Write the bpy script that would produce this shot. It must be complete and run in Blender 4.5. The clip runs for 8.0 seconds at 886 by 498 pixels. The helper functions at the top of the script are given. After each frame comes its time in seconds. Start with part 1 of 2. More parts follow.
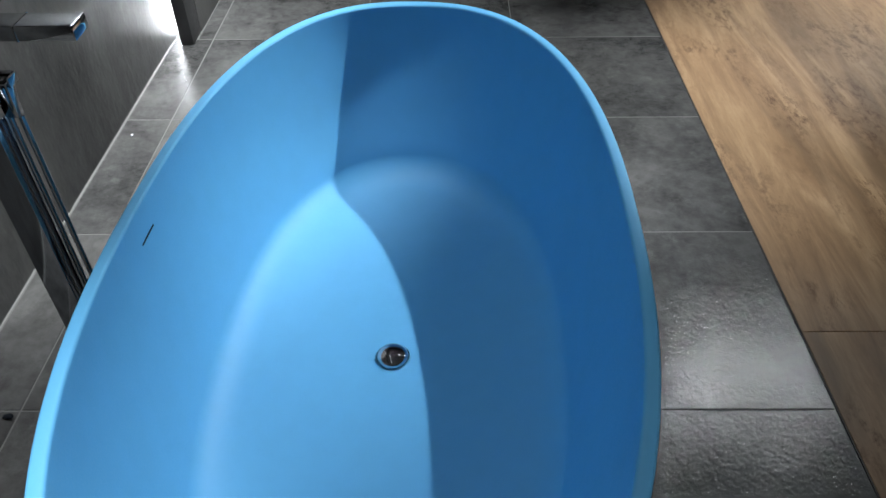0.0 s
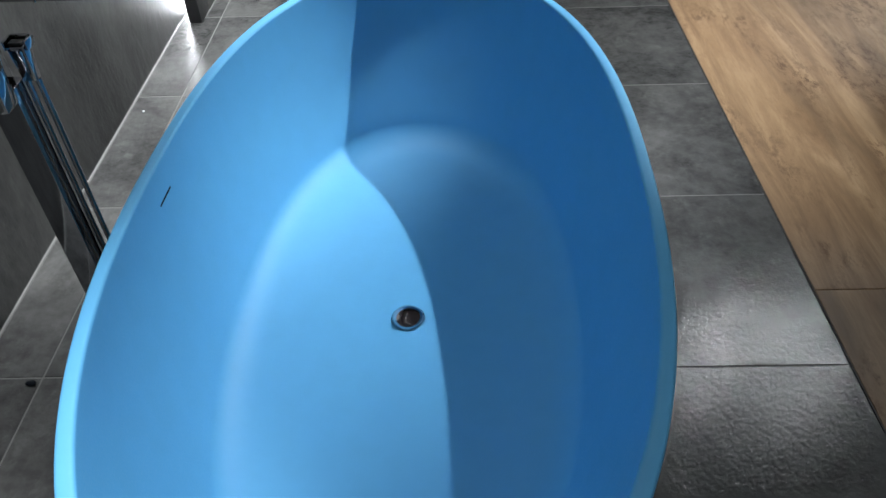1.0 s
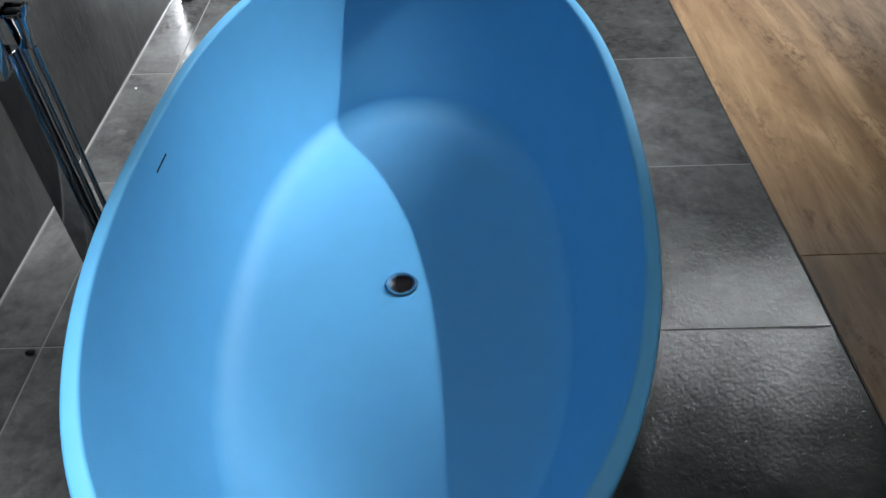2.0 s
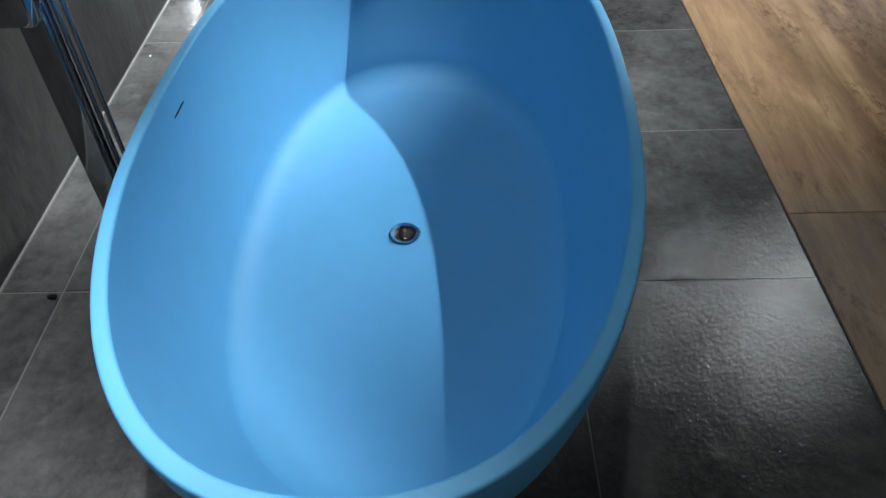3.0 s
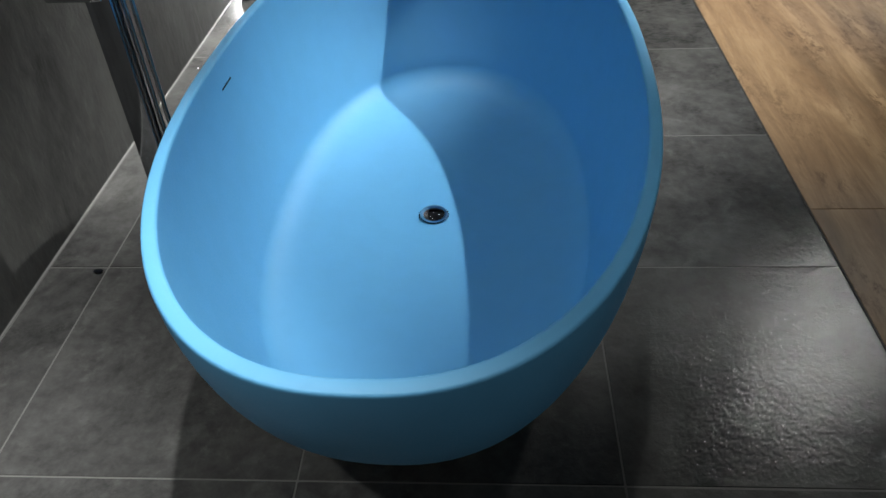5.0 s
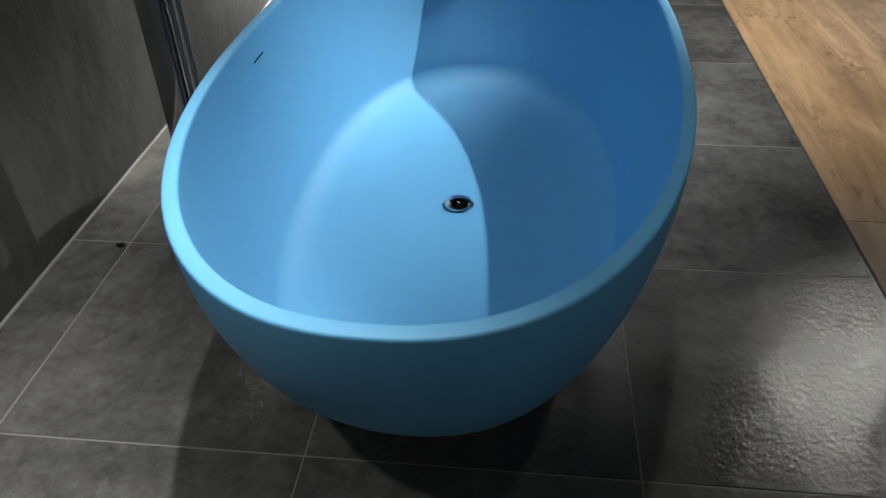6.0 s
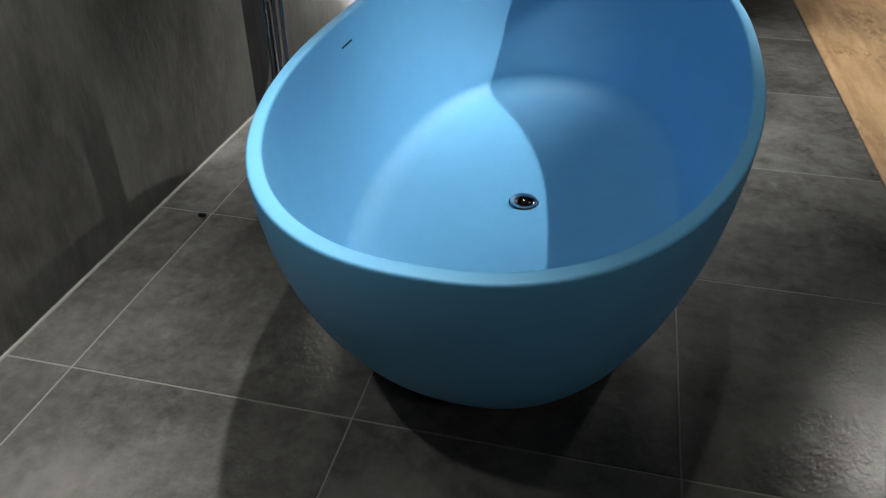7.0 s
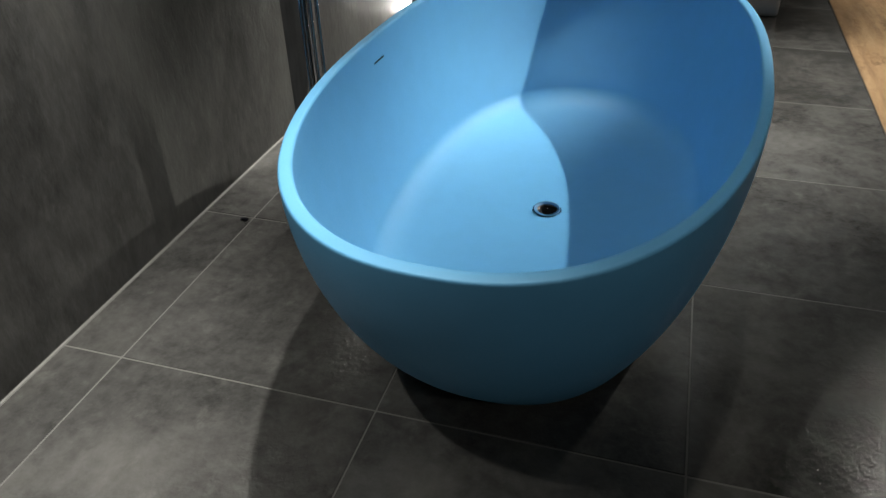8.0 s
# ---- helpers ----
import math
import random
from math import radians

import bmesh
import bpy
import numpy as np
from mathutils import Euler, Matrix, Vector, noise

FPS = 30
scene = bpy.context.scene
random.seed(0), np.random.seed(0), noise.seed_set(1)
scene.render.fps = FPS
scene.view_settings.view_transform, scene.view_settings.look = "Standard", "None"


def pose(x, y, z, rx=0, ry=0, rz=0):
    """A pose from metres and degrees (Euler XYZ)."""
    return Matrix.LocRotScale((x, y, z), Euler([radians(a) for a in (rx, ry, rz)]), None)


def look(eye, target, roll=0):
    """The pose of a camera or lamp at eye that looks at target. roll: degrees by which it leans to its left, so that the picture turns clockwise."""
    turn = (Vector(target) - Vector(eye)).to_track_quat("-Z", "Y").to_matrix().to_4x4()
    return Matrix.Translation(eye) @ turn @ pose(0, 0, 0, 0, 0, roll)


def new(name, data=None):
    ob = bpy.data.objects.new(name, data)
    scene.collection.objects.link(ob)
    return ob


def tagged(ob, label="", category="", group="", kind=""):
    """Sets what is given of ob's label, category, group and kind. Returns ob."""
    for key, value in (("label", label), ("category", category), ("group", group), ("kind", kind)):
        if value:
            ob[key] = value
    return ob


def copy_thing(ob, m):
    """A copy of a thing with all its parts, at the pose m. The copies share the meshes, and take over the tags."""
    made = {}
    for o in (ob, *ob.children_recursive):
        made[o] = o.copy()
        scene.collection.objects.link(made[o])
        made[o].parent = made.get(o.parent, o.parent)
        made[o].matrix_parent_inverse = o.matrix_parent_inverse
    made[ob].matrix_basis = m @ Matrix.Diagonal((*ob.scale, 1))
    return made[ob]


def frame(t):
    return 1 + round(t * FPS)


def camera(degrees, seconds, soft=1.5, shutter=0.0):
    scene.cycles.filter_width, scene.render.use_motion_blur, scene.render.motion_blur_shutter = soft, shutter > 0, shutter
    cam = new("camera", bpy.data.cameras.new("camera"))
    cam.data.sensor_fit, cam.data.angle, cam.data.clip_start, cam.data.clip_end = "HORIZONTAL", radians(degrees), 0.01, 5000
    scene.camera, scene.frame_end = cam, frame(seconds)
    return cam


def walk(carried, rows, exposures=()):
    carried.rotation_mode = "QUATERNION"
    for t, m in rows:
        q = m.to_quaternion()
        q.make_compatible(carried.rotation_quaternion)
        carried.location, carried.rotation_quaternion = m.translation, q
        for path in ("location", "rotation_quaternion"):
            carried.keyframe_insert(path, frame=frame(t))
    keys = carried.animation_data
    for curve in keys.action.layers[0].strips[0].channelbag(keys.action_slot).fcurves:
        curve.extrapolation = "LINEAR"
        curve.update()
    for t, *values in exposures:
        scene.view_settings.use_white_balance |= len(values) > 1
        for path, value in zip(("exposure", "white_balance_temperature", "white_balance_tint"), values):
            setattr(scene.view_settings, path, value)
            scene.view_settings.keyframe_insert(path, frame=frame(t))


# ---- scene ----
cam = camera(61.4, 8.0)
PATH = [
    (0, (0.35, -0.385, 1.348), (0.327, 1.11, 0.019), -0.8),
    (0.5, (0.346, -0.407, 1.327), (0.318, 1.071, -0.02), -1.4),
    (1, (0.338, -0.431, 1.315), (0.293, 1.041, -0.038), -2.3),
    (2.5, (0.343, -0.531, 1.299), (0.321, 0.905, -0.093), -2.3),
    (3, (0.348, -0.605, 1.292), (0.305, 0.828, -0.103), -2.3),
    (3.5, (0.343, -0.67, 1.283), (0.285, 0.769, -0.104), -2.3),
    (4, (0.347, -0.719, 1.261), (0.253, 0.757, -0.085), -3.6),
    (4.5, (0.351, -0.748, 1.236), (0.24, 0.762, -0.071), -3.5),
    (6, (0.359, -0.812, 1.112), (0.171, 0.766, -0.103), -1.4),
    (6.5, (0.346, -0.835, 1.076), (0.074, 0.763, -0.096), -0.0),
    (7, (0.387, -0.903, 1.067), (0.013, 0.692, -0.08), 0.1),
    (7.5, (0.431, -0.957, 1.096), (-0.004, 0.62, -0.055), -1.5),
    (8, (0.456, -0.964, 1.111), (-0.042, 0.611, -0.018), -1.6),
]
walk(cam, [(t, look(eye, target, roll)) for t, eye, target, roll in PATH],
     [(0.0, 0.3, 6450, 10), (2.5, 0.28, 6400, 10), (4.5, 0.3, 6800, 10), (6.0, 0.35, 7100, 10), (8.0, 0.4, 7500, 10)])

# ---- light ----
world = bpy.data.worlds.new("world")
scene.world = world
world.use_nodes = True
world.node_tree.nodes["Background"].inputs[0].default_value = (0.5, 0.6, 0.75, 1)
world.node_tree.nodes["Background"].inputs[1].default_value = 0.05
CEIL = 2.75


# spot beam, for lamps inferred from shadows and for added fills alike
def downlight(x, y, power, target, cone=100, colour=(1.0, 0.97, 0.93), radius=0.03, blend=0.6):
    lamp = bpy.data.lights.new("key_or_fill_beam", "SPOT")
    lamp.energy, lamp.color, lamp.shadow_soft_size = power, colour, radius
    lamp.spot_size, lamp.spot_blend = radians(cone), blend
    ob = new("key_or_fill_beam", lamp)
    ob.matrix_world = look((x, y, CEIL - 0.06), target)
    return ob


# x, y, watts, aim, cone, lens radius, softness of the beam's edge
LAMPS = [
    # these two follow from the shadow edges inside the tub
    (2.40, 2.78, 590, (0.22, 1.06, 0.10), 28, 0.025, 1.0),
    (2.40, -2.15, 42, (-0.05, 0.45, 0.34), 27, 0.045, 1.0),
    # added fill for the tub's shaded side, no known lamp
    (0.42, 0.35, 30, (0.30, 0.40, 0.0), 84, 0.04, 1.0),
    # follows from the edge of the tub's shadow on the left floor
    (0.02, 0.85, 410, (-0.86, -0.86, 0.0), 55, 0.035, 1.0),
    # added beside the main lamp to make the highlight on the right floor
    (2.60, 2.90, 62, (1.07, 0.36, 0.0), 20, 0.05, 1.0),
    # assumed lamp for the bright pool on the wood-look floor
    (2.95, 3.55, 500, (2.2, 2.9, 0.0), 47, 0.04, 1.0),
    # unseen fills, added to brighten the wall, far floor and near-left floor
    (-0.22, 2.05, 500, (-0.74, 1.80, 0.0), 58, 0.04, 1.0),
    (0.80, 2.45, 400, (1.02, 1.82, 0.0), 40, 0.04, 1.0),
    (0.0, 3.10, 360, (-0.35, 2.75, 0.0), 54, 0.04, 1.0),
    (-0.60, -1.00, 90, (-0.36, -0.40, 0.0), 38, 0.04, 1.0),
]
for lx, ly, power, aim, cone, lens, edge in LAMPS:
    downlight(lx, ly, power, aim, cone, (0.94, 0.98, 1.0), lens, edge)


# ---- materials ----
class Nodes:
    """A small builder for node materials."""

    def __init__(self, name):
        self.mat = bpy.data.materials.new(name)
        self.mat.use_nodes = True
        self.tree = self.mat.node_tree
        self.out = self.tree.nodes["Principled BSDF"]

    def add(self, kind, **values):
        n = self.tree.nodes.new(kind)
        for k, v in values.items():
            if k in n.inputs:
                n.inputs[k].default_value = v
        return n

    def link(self, a, b):
        self.tree.links.new(a, b)

    def coords(self, scale=(1, 1, 1), shift=True):
        tc = self.add("ShaderNodeTexCoord")
        mp = self.add("ShaderNodeMapping")
        mp.inputs["Scale"].default_value = scale
        self.link(tc.outputs["Object"], mp.inputs["Vector"])
        if shift:
            info = self.add("ShaderNodeObjectInfo")
            mul = self.add("ShaderNodeVectorMath")
            mul.operation = "MULTIPLY"
            comb = self.add("ShaderNodeCombineXYZ")
            for i in range(3):
                self.link(info.outputs["Random"], comb.inputs[i])
            mul.inputs[1].default_value = (37.0, 53.0, 71.0)
            self.link(comb.outputs[0], mul.inputs[0])
            self.link(mul.outputs[0], mp.inputs["Location"])
        return mp.outputs[0]

    def noise(self, vec, scale, detail=4, rough=0.55, distortion=0.0):
        n = self.add("ShaderNodeTexNoise", Scale=scale, Detail=detail, Roughness=rough, Distortion=distortion)
        self.link(vec, n.inputs["Vector"])
        return n.outputs["Fac"]

    def ramp(self, fac, stops):
        n = self.add("ShaderNodeValToRGB")
        el = n.color_ramp.elements
        while len(el) < len(stops):
            el.new(0.5)
        for e, (p, c) in zip(el, stops):
            e.position, e.color = p, (*c, 1) if len(c) == 3 else c
        self.link(fac, n.inputs["Fac"])
        return n.outputs["Color"]

    def mix(self, fac, a, b, mode="MIX"):
        n = self.add("ShaderNodeMix")
        n.data_type, n.blend_type = "RGBA", mode
        for value, sock in ((fac, n.inputs[0]), (a, n.inputs[6]), (b, n.inputs[7])):
            if isinstance(value, (int, float)):
                sock.default_value = value
            elif isinstance(value, tuple):
                sock.default_value = (*value, 1)
            else:
                self.link(value, sock)
        return n.outputs[2]

    def maps(self, fac, a, b, lo=0.0, hi=1.0):
        n = self.add("ShaderNodeMapRange")
        for i, v in enumerate((lo, hi, a, b)):
            n.inputs[i + 1].default_value = v
        self.link(fac, n.inputs[0])
        return n.outputs[0]

    def bump(self, height, strength, distance, normal=None):
        n = self.add("ShaderNodeBump", Strength=strength, Distance=distance)
        self.link(height, n.inputs["Height"])
        if normal is not None:
            self.link(normal, n.inputs["Normal"])
        return n.outputs["Normal"]

    def set(self, **values):
        for k, v in values.items():
            sock = self.out.inputs[k.replace("_", " ")]
            if isinstance(v, (int, float)):
                sock.default_value = v
            elif isinstance(v, tuple):
                sock.default_value = (*v, 1)
            else:
                self.link(v, sock)
        return self.mat


def grey(v, r=1.0, g=1.0, b=1.0):
    return (v * r, v * g, v * b)


def slate_tile(name, lo, hi, spec, rough_lo, rough_hi, relief, stretch=(1, 1, 1), spread=0.0):
    """Grey slate-look porcelain: clouds, pale scuffs, dark stains and riven relief; spread varies it from tile to tile."""
    n = Nodes(name)
    v = n.coords(stretch)
    cloud = n.noise(v, 3.0, 7, 0.66, 0.35)
    large = n.noise(v, 1.3, 2, 0.5, 0.2)
    fine = n.noise(v, 30, 6, 0.68, 0.2)
    base = n.ramp(cloud, [(0.28, grey(lo, 1.0, 1.0, 0.97)), (0.5, grey((lo + hi) / 2, 1.0, 1.0, 0.98)), (0.72, grey(hi, 1.0, 1.0, 0.95))])
    base = n.mix(n.maps(large, 0.0, 0.6, 0.35, 0.7), base, grey(lo * 0.85))
    base = n.mix(n.maps(fine, 0.0, 0.35, 0.35, 0.8), base, grey(hi * 1.2))
    spots = n.noise(v, 7, 5, 0.62, 0.8)
    base = n.mix(n.maps(spots, 0.0, 0.5, 0.5, 0.8), base, grey(lo * 0.6, 1.02, 1.0, 0.96))
    scuff = n.noise(v, 13, 8, 0.72, 0.3)
    base = n.mix(n.maps(scuff, 0.0, 0.28, 0.56, 0.75), base, grey(hi * 1.5, 1.0, 1.0, 0.96))
    if spread:
        info = n.add("ShaderNodeObjectInfo")
        tone = n.add("ShaderNodeMapRange")
        tone.inputs[3].default_value, tone.inputs[4].default_value = 1 - spread, 1 + spread
        n.link(info.outputs["Random"], tone.inputs[0])
        scale = n.add("ShaderNodeVectorMath")
        scale.operation = "SCALE"
        n.link(base, scale.inputs[0])
        n.link(tone.outputs[0], scale.inputs["Scale"])
        base = scale.outputs[0]
    # riven relief: ledges in patches, finer chips, a sandy grain
    patch = n.noise(v, 4.5, 3, 0.55, 0.3)
    ledge = n.noise(v, 17, 6, 0.66, 1.4)
    slate = n.noise(v, 68, 4, 0.55, 0.5)
    grain = n.noise(v, 190, 3, 0.65)
    rough_patch = n.add("ShaderNodeMath")
    rough_patch.operation = "MULTIPLY"
    n.link(ledge, rough_patch.inputs[0])
    n.link(n.maps(patch, 0.25, 1.0, 0.4, 0.6), rough_patch.inputs[1])
    nm = n.bump(rough_patch.outputs[0], relief * 0.5, 0.005)
    nm = n.bump(slate, relief * 1.15, 0.0027, nm)
    nm = n.bump(grain, relief * 0.8, 0.0011, nm)
    return n.set(Base_Color=base, Roughness=n.maps(cloud, rough_lo, rough_hi, 0.3, 0.7), Normal=nm, Specular_IOR_Level=spec)


M_TILE = slate_tile("slate_tile", 0.020, 0.13, 0.40, 0.115, 0.15, 0.40, (1, 1, 1), 0.08)
M_WALL = slate_tile("wall_tile", 0.016, 0.13, 0.30, 0.36, 0.52, 0.35, (1, 1, 0.45))


def plain(name, colour, rough, metal=0.0, bump=0.0, scale=60, spec=0.5):
    n = Nodes(name)
    v = n.coords()
    a = n.noise(v, scale, 4)
    b = n.noise(v, scale * 0.07, 3)
    base = n.mix(n.maps(b, 0.0, 0.3, 0.35, 0.7), colour, tuple(c * 0.88 for c in colour))
    kw = dict(Base_Color=base, Roughness=n.maps(a, rough * 0.85, rough * 1.15, 0.3, 0.7), Metallic=metal, Specular_IOR_Level=spec)
    if bump:
        kw["Normal"] = n.bump(a, bump, 0.0006)
    return n.set(**kw)


M_TUB = plain("blue_solid_surface", (0.106, 0.395, 0.69), 0.55, 0.0, 0.06, 260, 0.35)
M_CHROME = plain("polished_chrome", (0.50, 0.52, 0.54), 0.025, 1.0)
M_GUN = plain("dark_chrome", (0.48, 0.50, 0.53), 0.07, 1.0)
M_HOSE = plain("brushed_steel_hose", (0.5, 0.5, 0.5), 0.16, 1.0)
M_DARK = plain("black_metal", (0.012, 0.012, 0.013), 0.4)
M_HOLE = plain("dark_opening", (0.004, 0.006, 0.010), 0.8, spec=0.1)
M_GROUT = plain("pale_grout", (0.125, 0.125, 0.12), 0.9, 0.0, 0.3, 200)
M_SEAL = plain("white_sealant", (0.20, 0.20, 0.19), 0.6, 0.0, 0.2)
M_EDGE = plain("dark_edge_strip", (0.03, 0.026, 0.022), 0.6)
M_LIP = plain("anthracite_metal", (0.10, 0.10, 0.105), 0.35, 0.6)
M_CEIL = plain("ceiling_paint", (0.035, 0.035, 0.035), 0.9)
M_PLASTER = plain("grey_plaster", (0.12, 0.12, 0.12), 0.85, 0.0, 0.2)
M_WHITE = plain("white_ceramic", (0.72, 0.72, 0.74), 0.15)


def wood():
    n = Nodes("oak_look_tile")
    v = n.coords((1.0, 0.13, 1.0))
    w = n.coords((1.0, 0.40, 1.0))
    streak = n.noise(v, 10, 6, 0.6, 1.2)
    band = n.noise(v, 5.0, 3, 0.5, 1.0)
    fibre = n.noise(v, 110, 4, 0.6, 0.2)
    knots = n.noise(w, 34, 8, 0.78, 0.35)
    patch = n.noise(w, 5.0, 2, 0.5, 0.5)
    base = n.ramp(streak, [(0.32, (0.19, 0.112, 0.058)), (0.5, (0.285, 0.178, 0.095)), (0.68, (0.40, 0.265, 0.15))])
    base = n.mix(n.maps(band, 0.0, 0.75, 0.46, 0.66), base, (0.145, 0.092, 0.052))
    base = n.mix(n.maps(fibre, 0.0, 0.3, 0.45, 0.75), base, (0.14, 0.08, 0.042))
    gate = n.add("ShaderNodeMath")
    gate.operation = "MULTIPLY"
    n.link(n.maps(knots, 0.0, 0.95, 0.48, 0.60), gate.inputs[0])
    n.link(n.maps(patch, 0.0, 1.0, 0.46, 0.62), gate.inputs[1])
    base = n.mix(gate.outputs[0], base, (0.10, 0.052, 0.024))
    nm = n.bump(streak, 0.3, 0.003)
    nm = n.bump(fibre, 0.3, 0.0008, nm)
    nm = n.bump(gate.outputs[0], -0.3, 0.002, nm)
    return n.set(Base_Color=base, Roughness=n.maps(knots, 0.38, 0.6, 0.3, 0.7), Normal=nm, Specular_IOR_Level=0.4)


M_WOOD = wood()


def glow(name, colour, strength):
    n = Nodes(name)
    n.set(Base_Color=(0.8, 0.8, 0.8), Emission_Color=colour, Emission_Strength=strength)
    return n.mat


M_LED = glow("led_strip", (0.92, 0.96, 1.0), 75.0)
M_LENS = glow("lamp_lens", (1.0, 0.97, 0.92), 14.0)


# ---- mesh helpers ----
def mesh_of(name, bm, material, smooth=True, angle=40):
    me = bpy.data.meshes.new(name)
    bm.to_mesh(me)
    bm.free()
    me.materials.append(material)
    if smooth:
        me.shade_smooth()
        me.set_sharp_from_angle(angle=radians(angle))
    return me


def part(name, bm, material, parent=None, label="", smooth=True, angle=40):
    ob = new(name, mesh_of(name, bm, material, smooth, angle))
    ob.parent = parent
    if label:
        ob["label"] = label
    return ob


def box(x0, x1, y0, y1, z0, z1, bevel=0.0, segments=2, bm=None):
    bm = bm or bmesh.new()
    r = bmesh.ops.create_cube(bm, size=1)
    for v in r["verts"]:
        v.co = Vector((x0 + (v.co.x + 0.5) * (x1 - x0), y0 + (v.co.y + 0.5) * (y1 - y0), z0 + (v.co.z + 0.5) * (z1 - z0)))
    if bevel:
        edges = list({e for v in r["verts"] for e in v.link_edges})
        bmesh.ops.bevel(bm, geom=edges, offset=bevel, segments=segments, profile=0.6, affect="EDGES")
    return bm


def rings(loops, close_top=False, close_bottom=False):
    """A skin over rings of equal length."""
    bm = bmesh.new()
    rows = [[bm.verts.new(p) for p in loop] for loop in loops]
    n = len(rows[0])
    for a, b in zip(rows, rows[1:]):
        for i in range(n):
            j = (i + 1) % n
            bm.faces.new((a[i], a[j], b[j], b[i]))
    if close_bottom:
        bm.faces.new(list(reversed(rows[0])))
    if close_top:
        bm.faces.new(rows[-1])
    bm.normal_update()
    return bm


def circle(r, z, n=48, x=0, y=0):
    return [(x + r * math.cos(2 * math.pi * i / n), y + r * math.sin(2 * math.pi * i / n), z) for i in range(n)]


def empty(name, x=0, y=0, z=0):
    ob = new(name)
    ob.location = (x, y, z)
    return ob


# ---- setting ----
T, J = 0.6, 0.0034
WALL_X, WOOD_X, WOOD_Y = -0.757, 1.188, 0.225
BACK, FRONT, RIGHT = 4.2, -3.0, 3.4
JOG_Y, JOG_X = 2.35, -0.665

floor = tagged(part("floor", box(-1.2, RIGHT, FRONT, BACK, -0.10, -0.0010), M_GROUT, None, smooth=False),
               "dark grey slate-look floor tiles with pale grout", "floor", kind="structure")
wall_west = tagged(part("wall_west", box(-1.0, WALL_X, FRONT, JOG_Y + 0.12, 0, CEIL), M_WALL, None, smooth=False),
                   "dark grey mottled stone-look wall slab beside the bath", "wall", kind="structure")
wall_niche = tagged(part("wall_niche", box(-1.0, JOG_X, JOG_Y + 0.12, BACK, 0, CEIL), M_WALL, None, smooth=False),
                    "dark grey stone-look wall standing proud of its neighbour", "wall", kind="structure")
# unseen walls and ceiling, added to enclose the room; tones set bounce and reflections
wall_north = tagged(part("wall_north", box(-1.0, RIGHT + 0.2, BACK, BACK + 0.2, 0, CEIL), M_PLASTER, None, smooth=False),
                    "plain dark grey wall behind the bath, unseen, added to close the room", "wall", kind="structure")
wall_south = tagged(part("wall_south", box(-1.0, RIGHT + 0.2, FRONT - 0.2, FRONT, 0, CEIL), M_WALL, None, smooth=False),
                    "plain dark grey wall, unseen, added to close the room", "wall", kind="structure")
wall_east = tagged(part("wall_east", box(RIGHT, RIGHT + 0.2, FRONT, BACK, 0, CEIL), M_PLASTER, None, smooth=False),
                   "plain dark grey wall beyond the wood-look floor, unseen, added to close the room", "wall", kind="structure")
ceiling = tagged(part("ceiling", box(-1.0, RIGHT + 0.2, FRONT - 0.2, BACK + 0.2, CEIL, CEIL + 0.1), M_CEIL, None, smooth=False),
                 "plain grey ceiling with small downlights, unseen, added to close the room", "ceiling", kind="structure")

# a bead of sealant along the wall's foot, a dark strip along the wood-look floor
bead = bmesh.new()
ys = [FRONT + (JOG_Y - FRONT) * k / 140 for k in range(141)]
cut = [[bead.verts.new((WALL_X + dx + 0.0010 * noise.noise((y * 9, dx * 200, 0)), y, z)) for dx, z in ((0.0, 0.0034), (0.0016, 0.0024), (0.0030, 0.0004))] for y in ys]
for p, q in zip(cut, cut[1:]):
    for i in range(2):
        bead.faces.new((p[i], p[i + 1], q[i + 1], q[i]))
tagged(part("trim_wall", bead, M_SEAL), "thin uneven bead of white sealant along the wall", "trim", kind="structure")
tagged(part("trim_wood", box(WOOD_X - 0.0032, WOOD_X + 0.0016, WOOD_Y, BACK, -0.004, 0.0024, 0.0006, 1), M_EDGE),
       "thin dark strip edging the wood-look floor", "trim", kind="structure")

# ---- wall light: a black channel with a strip in it ----
channel = tagged(empty("wall_light", WALL_X + 0.04, JOG_Y + 0.05, 0), "vertical cool white strip light in a black wall channel", "wall light")


def under(ob, parent):
    ob.parent = parent
    ob.matrix_parent_inverse = parent.matrix_basis.inverted()
    return ob


under(part("channel_lip", box(WALL_X + 0.042, JOG_X, JOG_Y, JOG_Y + 0.118, 0.002, CEIL - 0.01, 0.002), M_LIP, None, "dark grey metal lip"), channel)
under(part("light_strip", box(WALL_X + 0.004, WALL_X + 0.03, JOG_Y + 0.108, JOG_Y + 0.117, 0.004, CEIL - 0.02), M_LED, None, "glowing white strip", smooth=False), channel)

# ---- the bath ----
TUB = pose(0.226, 0.617, 0, 0, 0, -1.9)
N = 128
RIM_Z = 0.548
DRAIN_X, DRAIN_Y = -0.003, 0.031


def oval(w, l, z, p=2.3, cy=0.0, cx=0.0):
    out = []
    for i in range(N):
        a = 2 * math.pi * i / N
        c, s = math.cos(a), math.sin(a)
        q = p + (0.04 if s > 0 else -0.03)
        out.append((cx + w * math.copysign(abs(c) ** (2 / q), c), cy + l * math.copysign(abs(s) ** (2 / q), s), z))
    return out


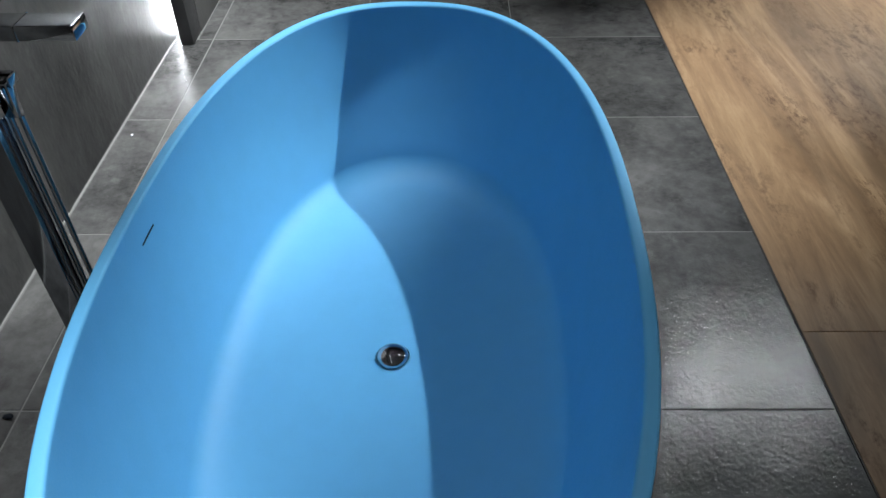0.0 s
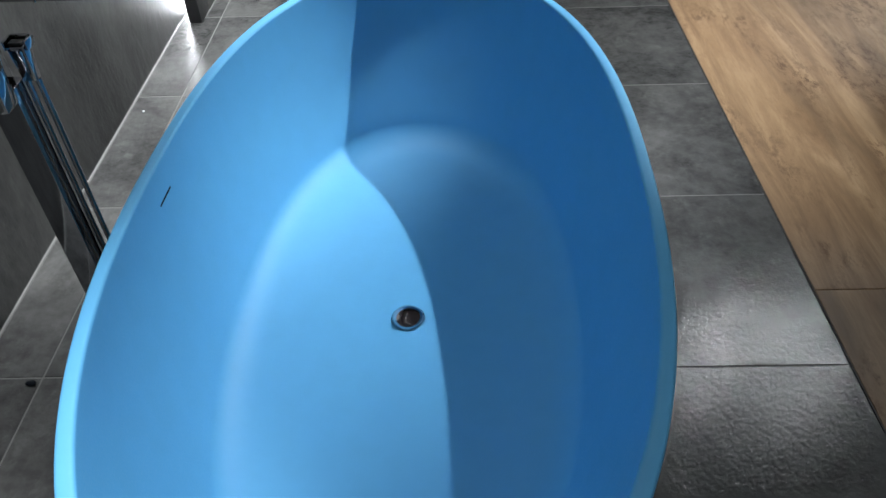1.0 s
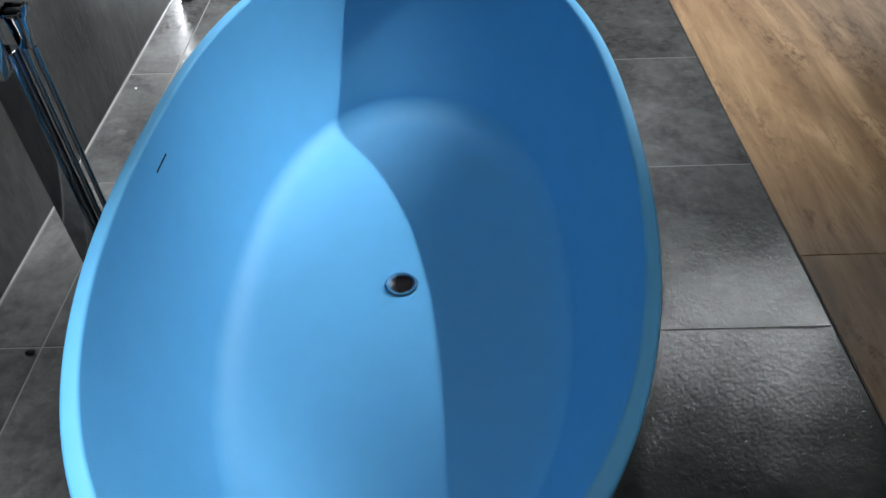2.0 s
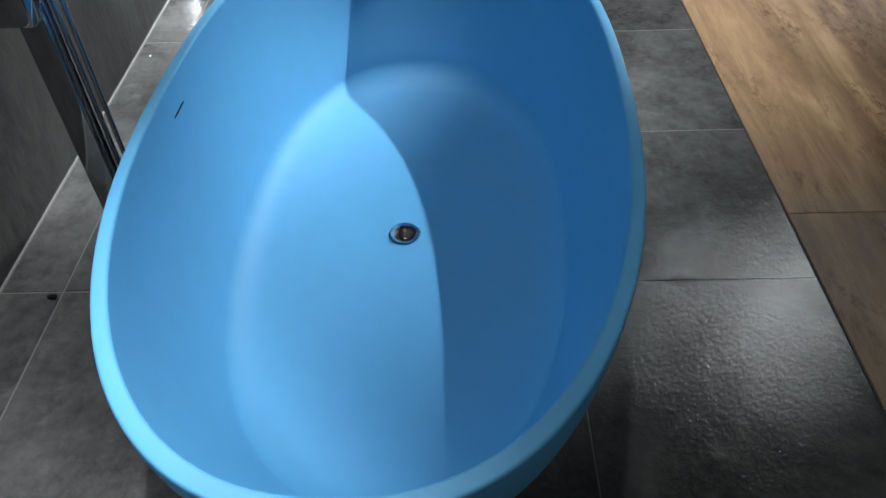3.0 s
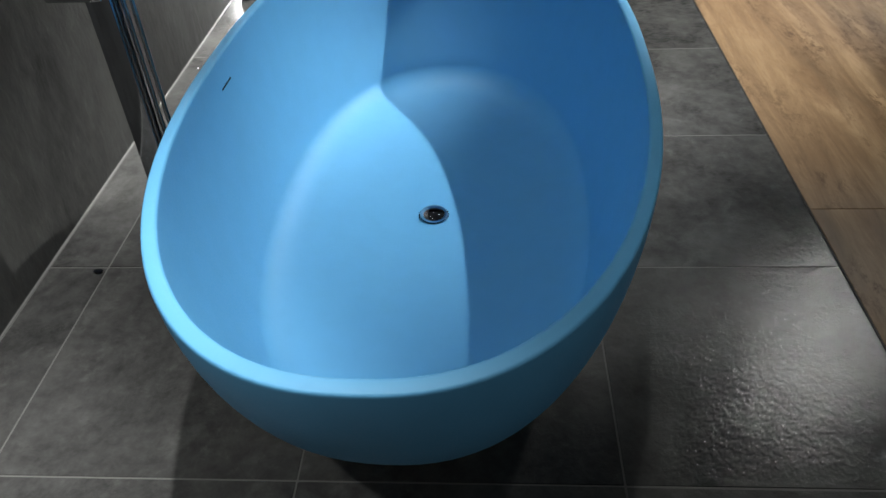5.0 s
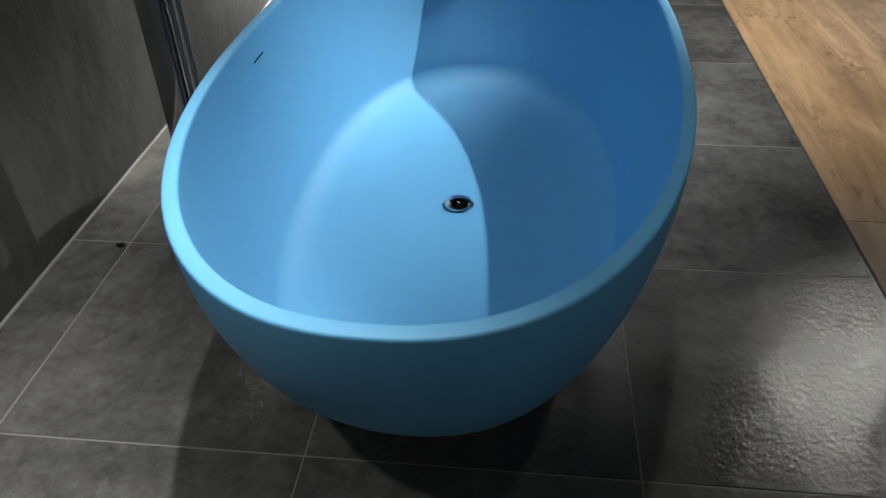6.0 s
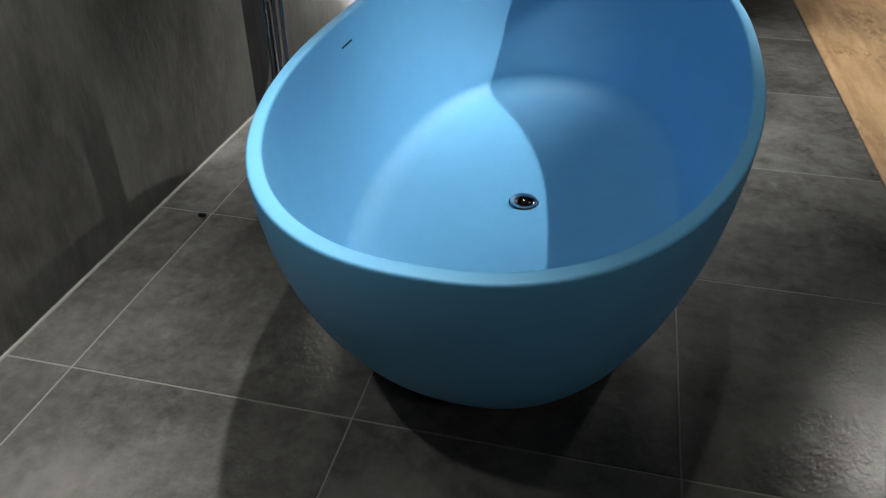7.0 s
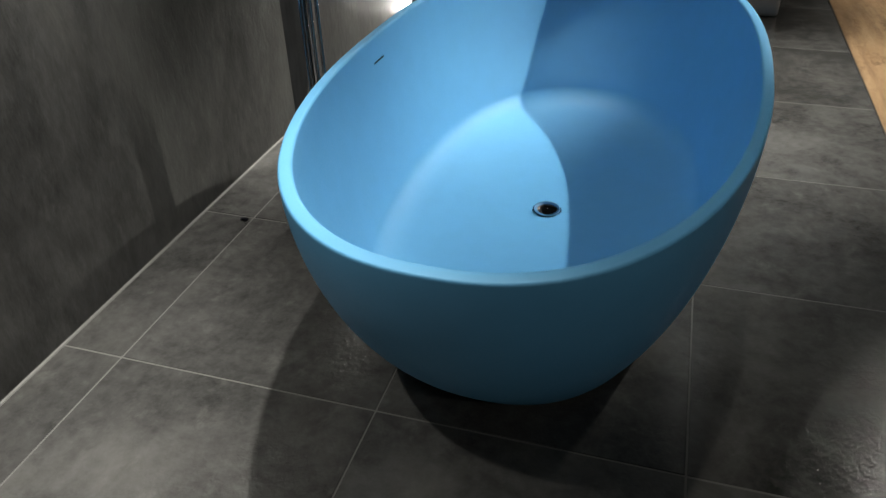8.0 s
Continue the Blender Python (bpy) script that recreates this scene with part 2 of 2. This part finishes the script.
def bath():
    tub = tagged(empty("bathtub"), "pale blue oval freestanding bathtub with smooth matt sides", "bathtub")
    WR, LR, WB, LB = 0.443, 0.863, 0.325, 0.555
    loops = [oval(WB - 0.05, LB - 0.05, 0.012), oval(WB - 0.012, LB - 0.012, 0.013), oval(WB, LB, 0.026)]
    for i in range(1, 19):
        s = i / 18
        k = 1 - (1 - s) ** 1.75
        z = 0.026 + (RIM_Z - 0.006 - 0.026) * s
        loops.append(oval(WB + (WR - WB) * k, LB + (LR - LB) * k, z, 2.25 + 0.1 * s))
    RIM = 0.026
    for a in range(1, 5):
        t = radians(90 * a / 4)
        loops.append(oval(WR - 0.005 * (1 - math.cos(t)), LR - 0.005 * (1 - math.cos(t)), RIM_Z - 0.006 + 0.006 * math.sin(t), 2.35))
    wi, li = WR - RIM + 0.003, LR - RIM - 0.003
    for a in range(0, 5):
        t = radians(90 * a / 4)
        loops.append(oval(wi + 0.006 - 0.006 * math.sin(t), li + 0.006 - 0.006 * math.sin(t), RIM_Z - 0.006 + 0.006 * math.cos(t), 2.35))
    # the inner side, a fillet, and the dished bottom
    WF, LF, ZF, R = 0.354, 0.684, 0.143, 0.078
    for i in range(1, 15):
        s = i / 14
        k = s ** 1.5
        loops.append(oval(wi + (WF - wi) * k, li + (LF - li) * k, RIM_Z - 0.006 + (ZF + R * 0.75 - RIM_Z + 0.006) * s, 2.35 - 0.1 * s))
    for a in range(1, 13):
        t = radians(8 + 67 * a / 12)
        inset = R * 1.25 * (math.cos(radians(8)) - math.cos(t)) + 0.005 * a / 12
        loops.append(oval(WF - inset, LF - inset, ZF + R * 0.75 - R * 0.78 * (math.sin(t) - math.sin(radians(8))), 2.25))
    wf, lf, zf = WF - R * 0.93 - 0.004, LF - R * 0.93 - 0.004, ZF + R * 0.75 - R * 0.655
    for i in range(1, 11):
        s = i / 10
        loops.append(oval(wf * (1 - s) + 0.036 * s, lf * (1 - s) + 0.036 * s, zf - 0.028 * (1 - (1 - s) ** 1.8), 2.25 - 0.25 * s, DRAIN_Y * s, DRAIN_X * s))
    shell = part("shell", rings(loops, close_bottom=True), M_TUB, tub, angle=60)
    zc = zf - 0.028
    well = [circle(0.037, zc + 0.0005, 64, DRAIN_X, DRAIN_Y), circle(0.034, zc - 0.004, 64, DRAIN_X, DRAIN_Y), circle(0.033, zc - 0.02, 64, DRAIN_X, DRAIN_Y)]
    part("drain_well", rings(well), M_CHROME, tub, "chrome drain ring")
    dome = [circle(0.028, zc - 0.006, 64, DRAIN_X, DRAIN_Y), circle(0.0335, zc + 0.002, 64, DRAIN_X, DRAIN_Y), circle(0.0338, zc + 0.004, 64, DRAIN_X, DRAIN_Y)]
    for a in range(0, 13):
        t = radians(90 * a / 12)
        dome.append(circle(max(0.0330 * math.cos(t), 0.0004), zc + 0.0055 + 0.010 * math.sin(t), 64, DRAIN_X, DRAIN_Y))
    plug = part("drain_plug", rings(dome, close_top=True), M_CHROME, tub, "domed polished chrome plug")
    tub.matrix_world = TUB
    return tub, shell


tub, shell = bath()


def overflow_slot(tub):
    # a thin dark slit let into the inner side
    x, z = -0.4175, 0.490
    bm = box(-0.0025, 0.0025, -0.029, 0.029, -0.0022, 0.0022, 0.0018, 3)
    ob = part("overflow_slot", bm, M_HOLE, tub, "thin dark overflow slit")
    ob.matrix_basis = pose(x, -0.010, z, 0, 10, 0)
    return ob


overflow_slot(tub)

# ---- floor-standing bath filler ----
def bath_filler():
    f = tagged(empty("bath_filler"), "polished chrome floor-standing bath tap with square column", "bath tap")
    part("base_plate", box(-0.055, 0.020, -0.040, 0.060, 0.0, 0.010, 0.002), M_CHROME, f)
    part("column", box(-0.052, 0.0, -0.020, 0.026, 0.010, 0.690, 0.002, 3), M_GUN, f, "mirror-bright chrome square column")
    for hx, hy in ((0.0075, 0.020), (0.0235, 0.024)):
        tube = [circle(0.0050 + 0.0003 * (k % 2), 0.012 + 0.674 * k / 140, 16, hx, hy) for k in range(141)]
        part("hose", rings(tube, True, True), M_HOSE, f, "ribbed grey steel shower hose")
    valve = part("valve_body", box(-0.110, 0.004, -0.062, -0.0205, 0.668, 0.735, 0.006, 2), M_CHROME, f, "chrome mixer block")
    part("lever", box(-0.085, -0.070, -0.085, -0.050, 0.7355, 0.743, 0.002, 2), M_CHROME, valve)
    part("riser", box(-0.052, -0.014, -0.014, 0.020, 0.6905, 0.8415, 0.002, 3), M_CHROME, f)
    spout = part("spout", box(-0.062, 0.190, -0.024, 0.028, 0.842, 0.866, 0.004, 2), M_CHROME, f)
    # thin brushed band around the spout
    part("spout_seam", box(0.098, 0.101, -0.0245, 0.0285, 0.8415, 0.8666), M_HOSE, spout, "thin brushed line")
    part("water_outlet", box(0.150, 0.182, -0.014, 0.018, 0.8385, 0.8418, 0.001), M_DARK, spout, "dark water outlet")
    # the hand shower hangs in a clip above the hoses
    bm = box(0.000, 0.031, 0.010, 0.034, 0.687, 0.752, 0.003, 2)
    for v in bm.verts:
        k = 1 - 0.25 * (0.752 - v.co.z) / 0.065
        v.co.x = 0.015 + (v.co.x - 0.015) * k
        v.co.y = 0.022 + (v.co.y - 0.022) * k
    hs = part("hand_shower", bm, M_CHROME, f)
    part("cap", box(0.004, 0.026, 0.014, 0.030, 0.7525, 0.757, 0.002), M_DARK, hs, "black rubber cap")
    part("clip", box(-0.0005, 0.0315, 0.0345, 0.041, 0.742, 0.762, 0.002), M_CHROME, hs)
    for cx in (-0.0045, 0.0315):
        part("clip_arm", box(cx, cx + 0.004, 0.012, 0.041, 0.744, 0.760, 0.001), M_CHROME, hs)
    f.location = (-0.401, 0.680, 0.0)
    return f


bath_filler()


# ---- far white pedestal ----
def pedestal():
    p = tagged(empty("pedestal"), "white glazed ceramic pedestal on the tiled floor", "pedestal")
    bm = box(-0.20, 0.0, 0.0, 0.34, 0.0, 0.40, 0.02, 3)
    for v in bm.verts:
        k = 1 + 0.35 * (v.co.z / 0.4)
        v.co.x *= k
    part("body", bm, M_WHITE, p)
    p.location = (0.93, 2.82, 0.0)


pedestal()


# ---- downlights: unseen fittings, one at each inferred lamp and each added fill ----
def light_fitting():
    f = tagged(empty("downlight"), "small round recessed ceiling downlight, unseen, at an inferred or added lamp", "downlight", "ceiling downlights")
    part("ring", rings([circle(0.045, -0.002), circle(0.047, -0.008), circle(0.058, -0.008), circle(0.060, 0.0)]), M_DARK, f)
    part("lens", rings([circle(0.045, -0.004), circle(0.001, -0.004)], close_top=True), M_LENS, f, "glowing lens")
    return f


fitting = light_fitting()
for k, (lx, ly, power, aim, cone, lens, edge) in enumerate(LAMPS):
    m = pose(lx, ly, CEIL)
    if k == 0:
        fitting.matrix_world = m
    else:
        copy_thing(fitting, m)

# ---- floor pieces ----
def slab(w, d, h=0.010, bev=0.0015):
    return box(-w / 2, w / 2, -d / 2, d / 2, -h, 0, bev, 1)


COLS = [(WALL_X + 0.004, -T), (-T, 0.0), (0.0, T), (T, WOOD_X)]
tiles = {}


def lay(name, x0, x1, y0, y1, material, z, parent):
    w, d = round(x1 - x0 - J, 4), round(y1 - y0 - J, 4)
    key = (name, w, d)
    if key not in tiles:
        tiles[key] = mesh_of(name, slab(w, d), material, smooth=False)
    ob = new(name, tiles[key])
    ob.parent = parent
    ob.location = ((x0 + x1) / 2, (y0 + y1) / 2, z)
    return ob


rows = [(T * k, T * (k + 1)) for k in range(-5, 7)]
for x0, x1 in COLS:
    for y0, y1 in rows:
        if x0 < JOG_X and y1 > JOG_Y + 0.1:
            x0c = JOG_X + 0.002 if y0 > JOG_Y else x0
        else:
            x0c = x0
        lay("tile", x0c, x1, y0, min(y1, BACK), M_TILE, random.uniform(-0.0004, 0.0004), floor)
X = WOOD_X
while X < RIGHT - 0.01:
    x1 = min(X + T, RIGHT)
    for y0, y1 in rows:
        if y1 <= WOOD_Y:
            lay("tile", X, x1, y0, y1, M_TILE, random.uniform(-0.0004, 0.0004), floor)
        elif y0 < WOOD_Y:
            lay("tile", X, x1, y0, WOOD_Y, M_TILE, 0.0, floor)
    X = x1
for x0, x1 in ((WOOD_X, 2.388), (2.388, RIGHT)):
    for y0, y1 in ((WOOD_Y, 0.825), (0.825, 3.225), (3.225, BACK)):
        lay("plank", x0, x1 + 0.0025, y0, y1 + 0.0025, M_WOOD, 0.002, floor)


# ---- crumbs on the floor ----
def crumb(name, x, y, size, flat, material, label):
    bm = bmesh.new()
    bmesh.ops.create_icosphere(bm, subdivisions=2, radius=size)
    for v in bm.verts:
        v.co *= 1 + 0.35 * noise.noise(v.co * (1.7 / size))
        v.co.z *= flat
    low = min(v.co.z for v in bm.verts)
    ob = part(name, bm, material)
    ob.location = (x, y, 0.0005 - low)
    return tagged(ob, label, "crumb")


crumb("black_scrap", -0.618, 0.583, 0.010, 0.3, M_HOLE, "small black scrap lying on the slate floor tile").scale = (1.3, 0.7, 1)
crumb("white_crumb", -0.704, 1.702, 0.004, 0.6, M_WHITE, "tiny white crumb lying on the floor tile")
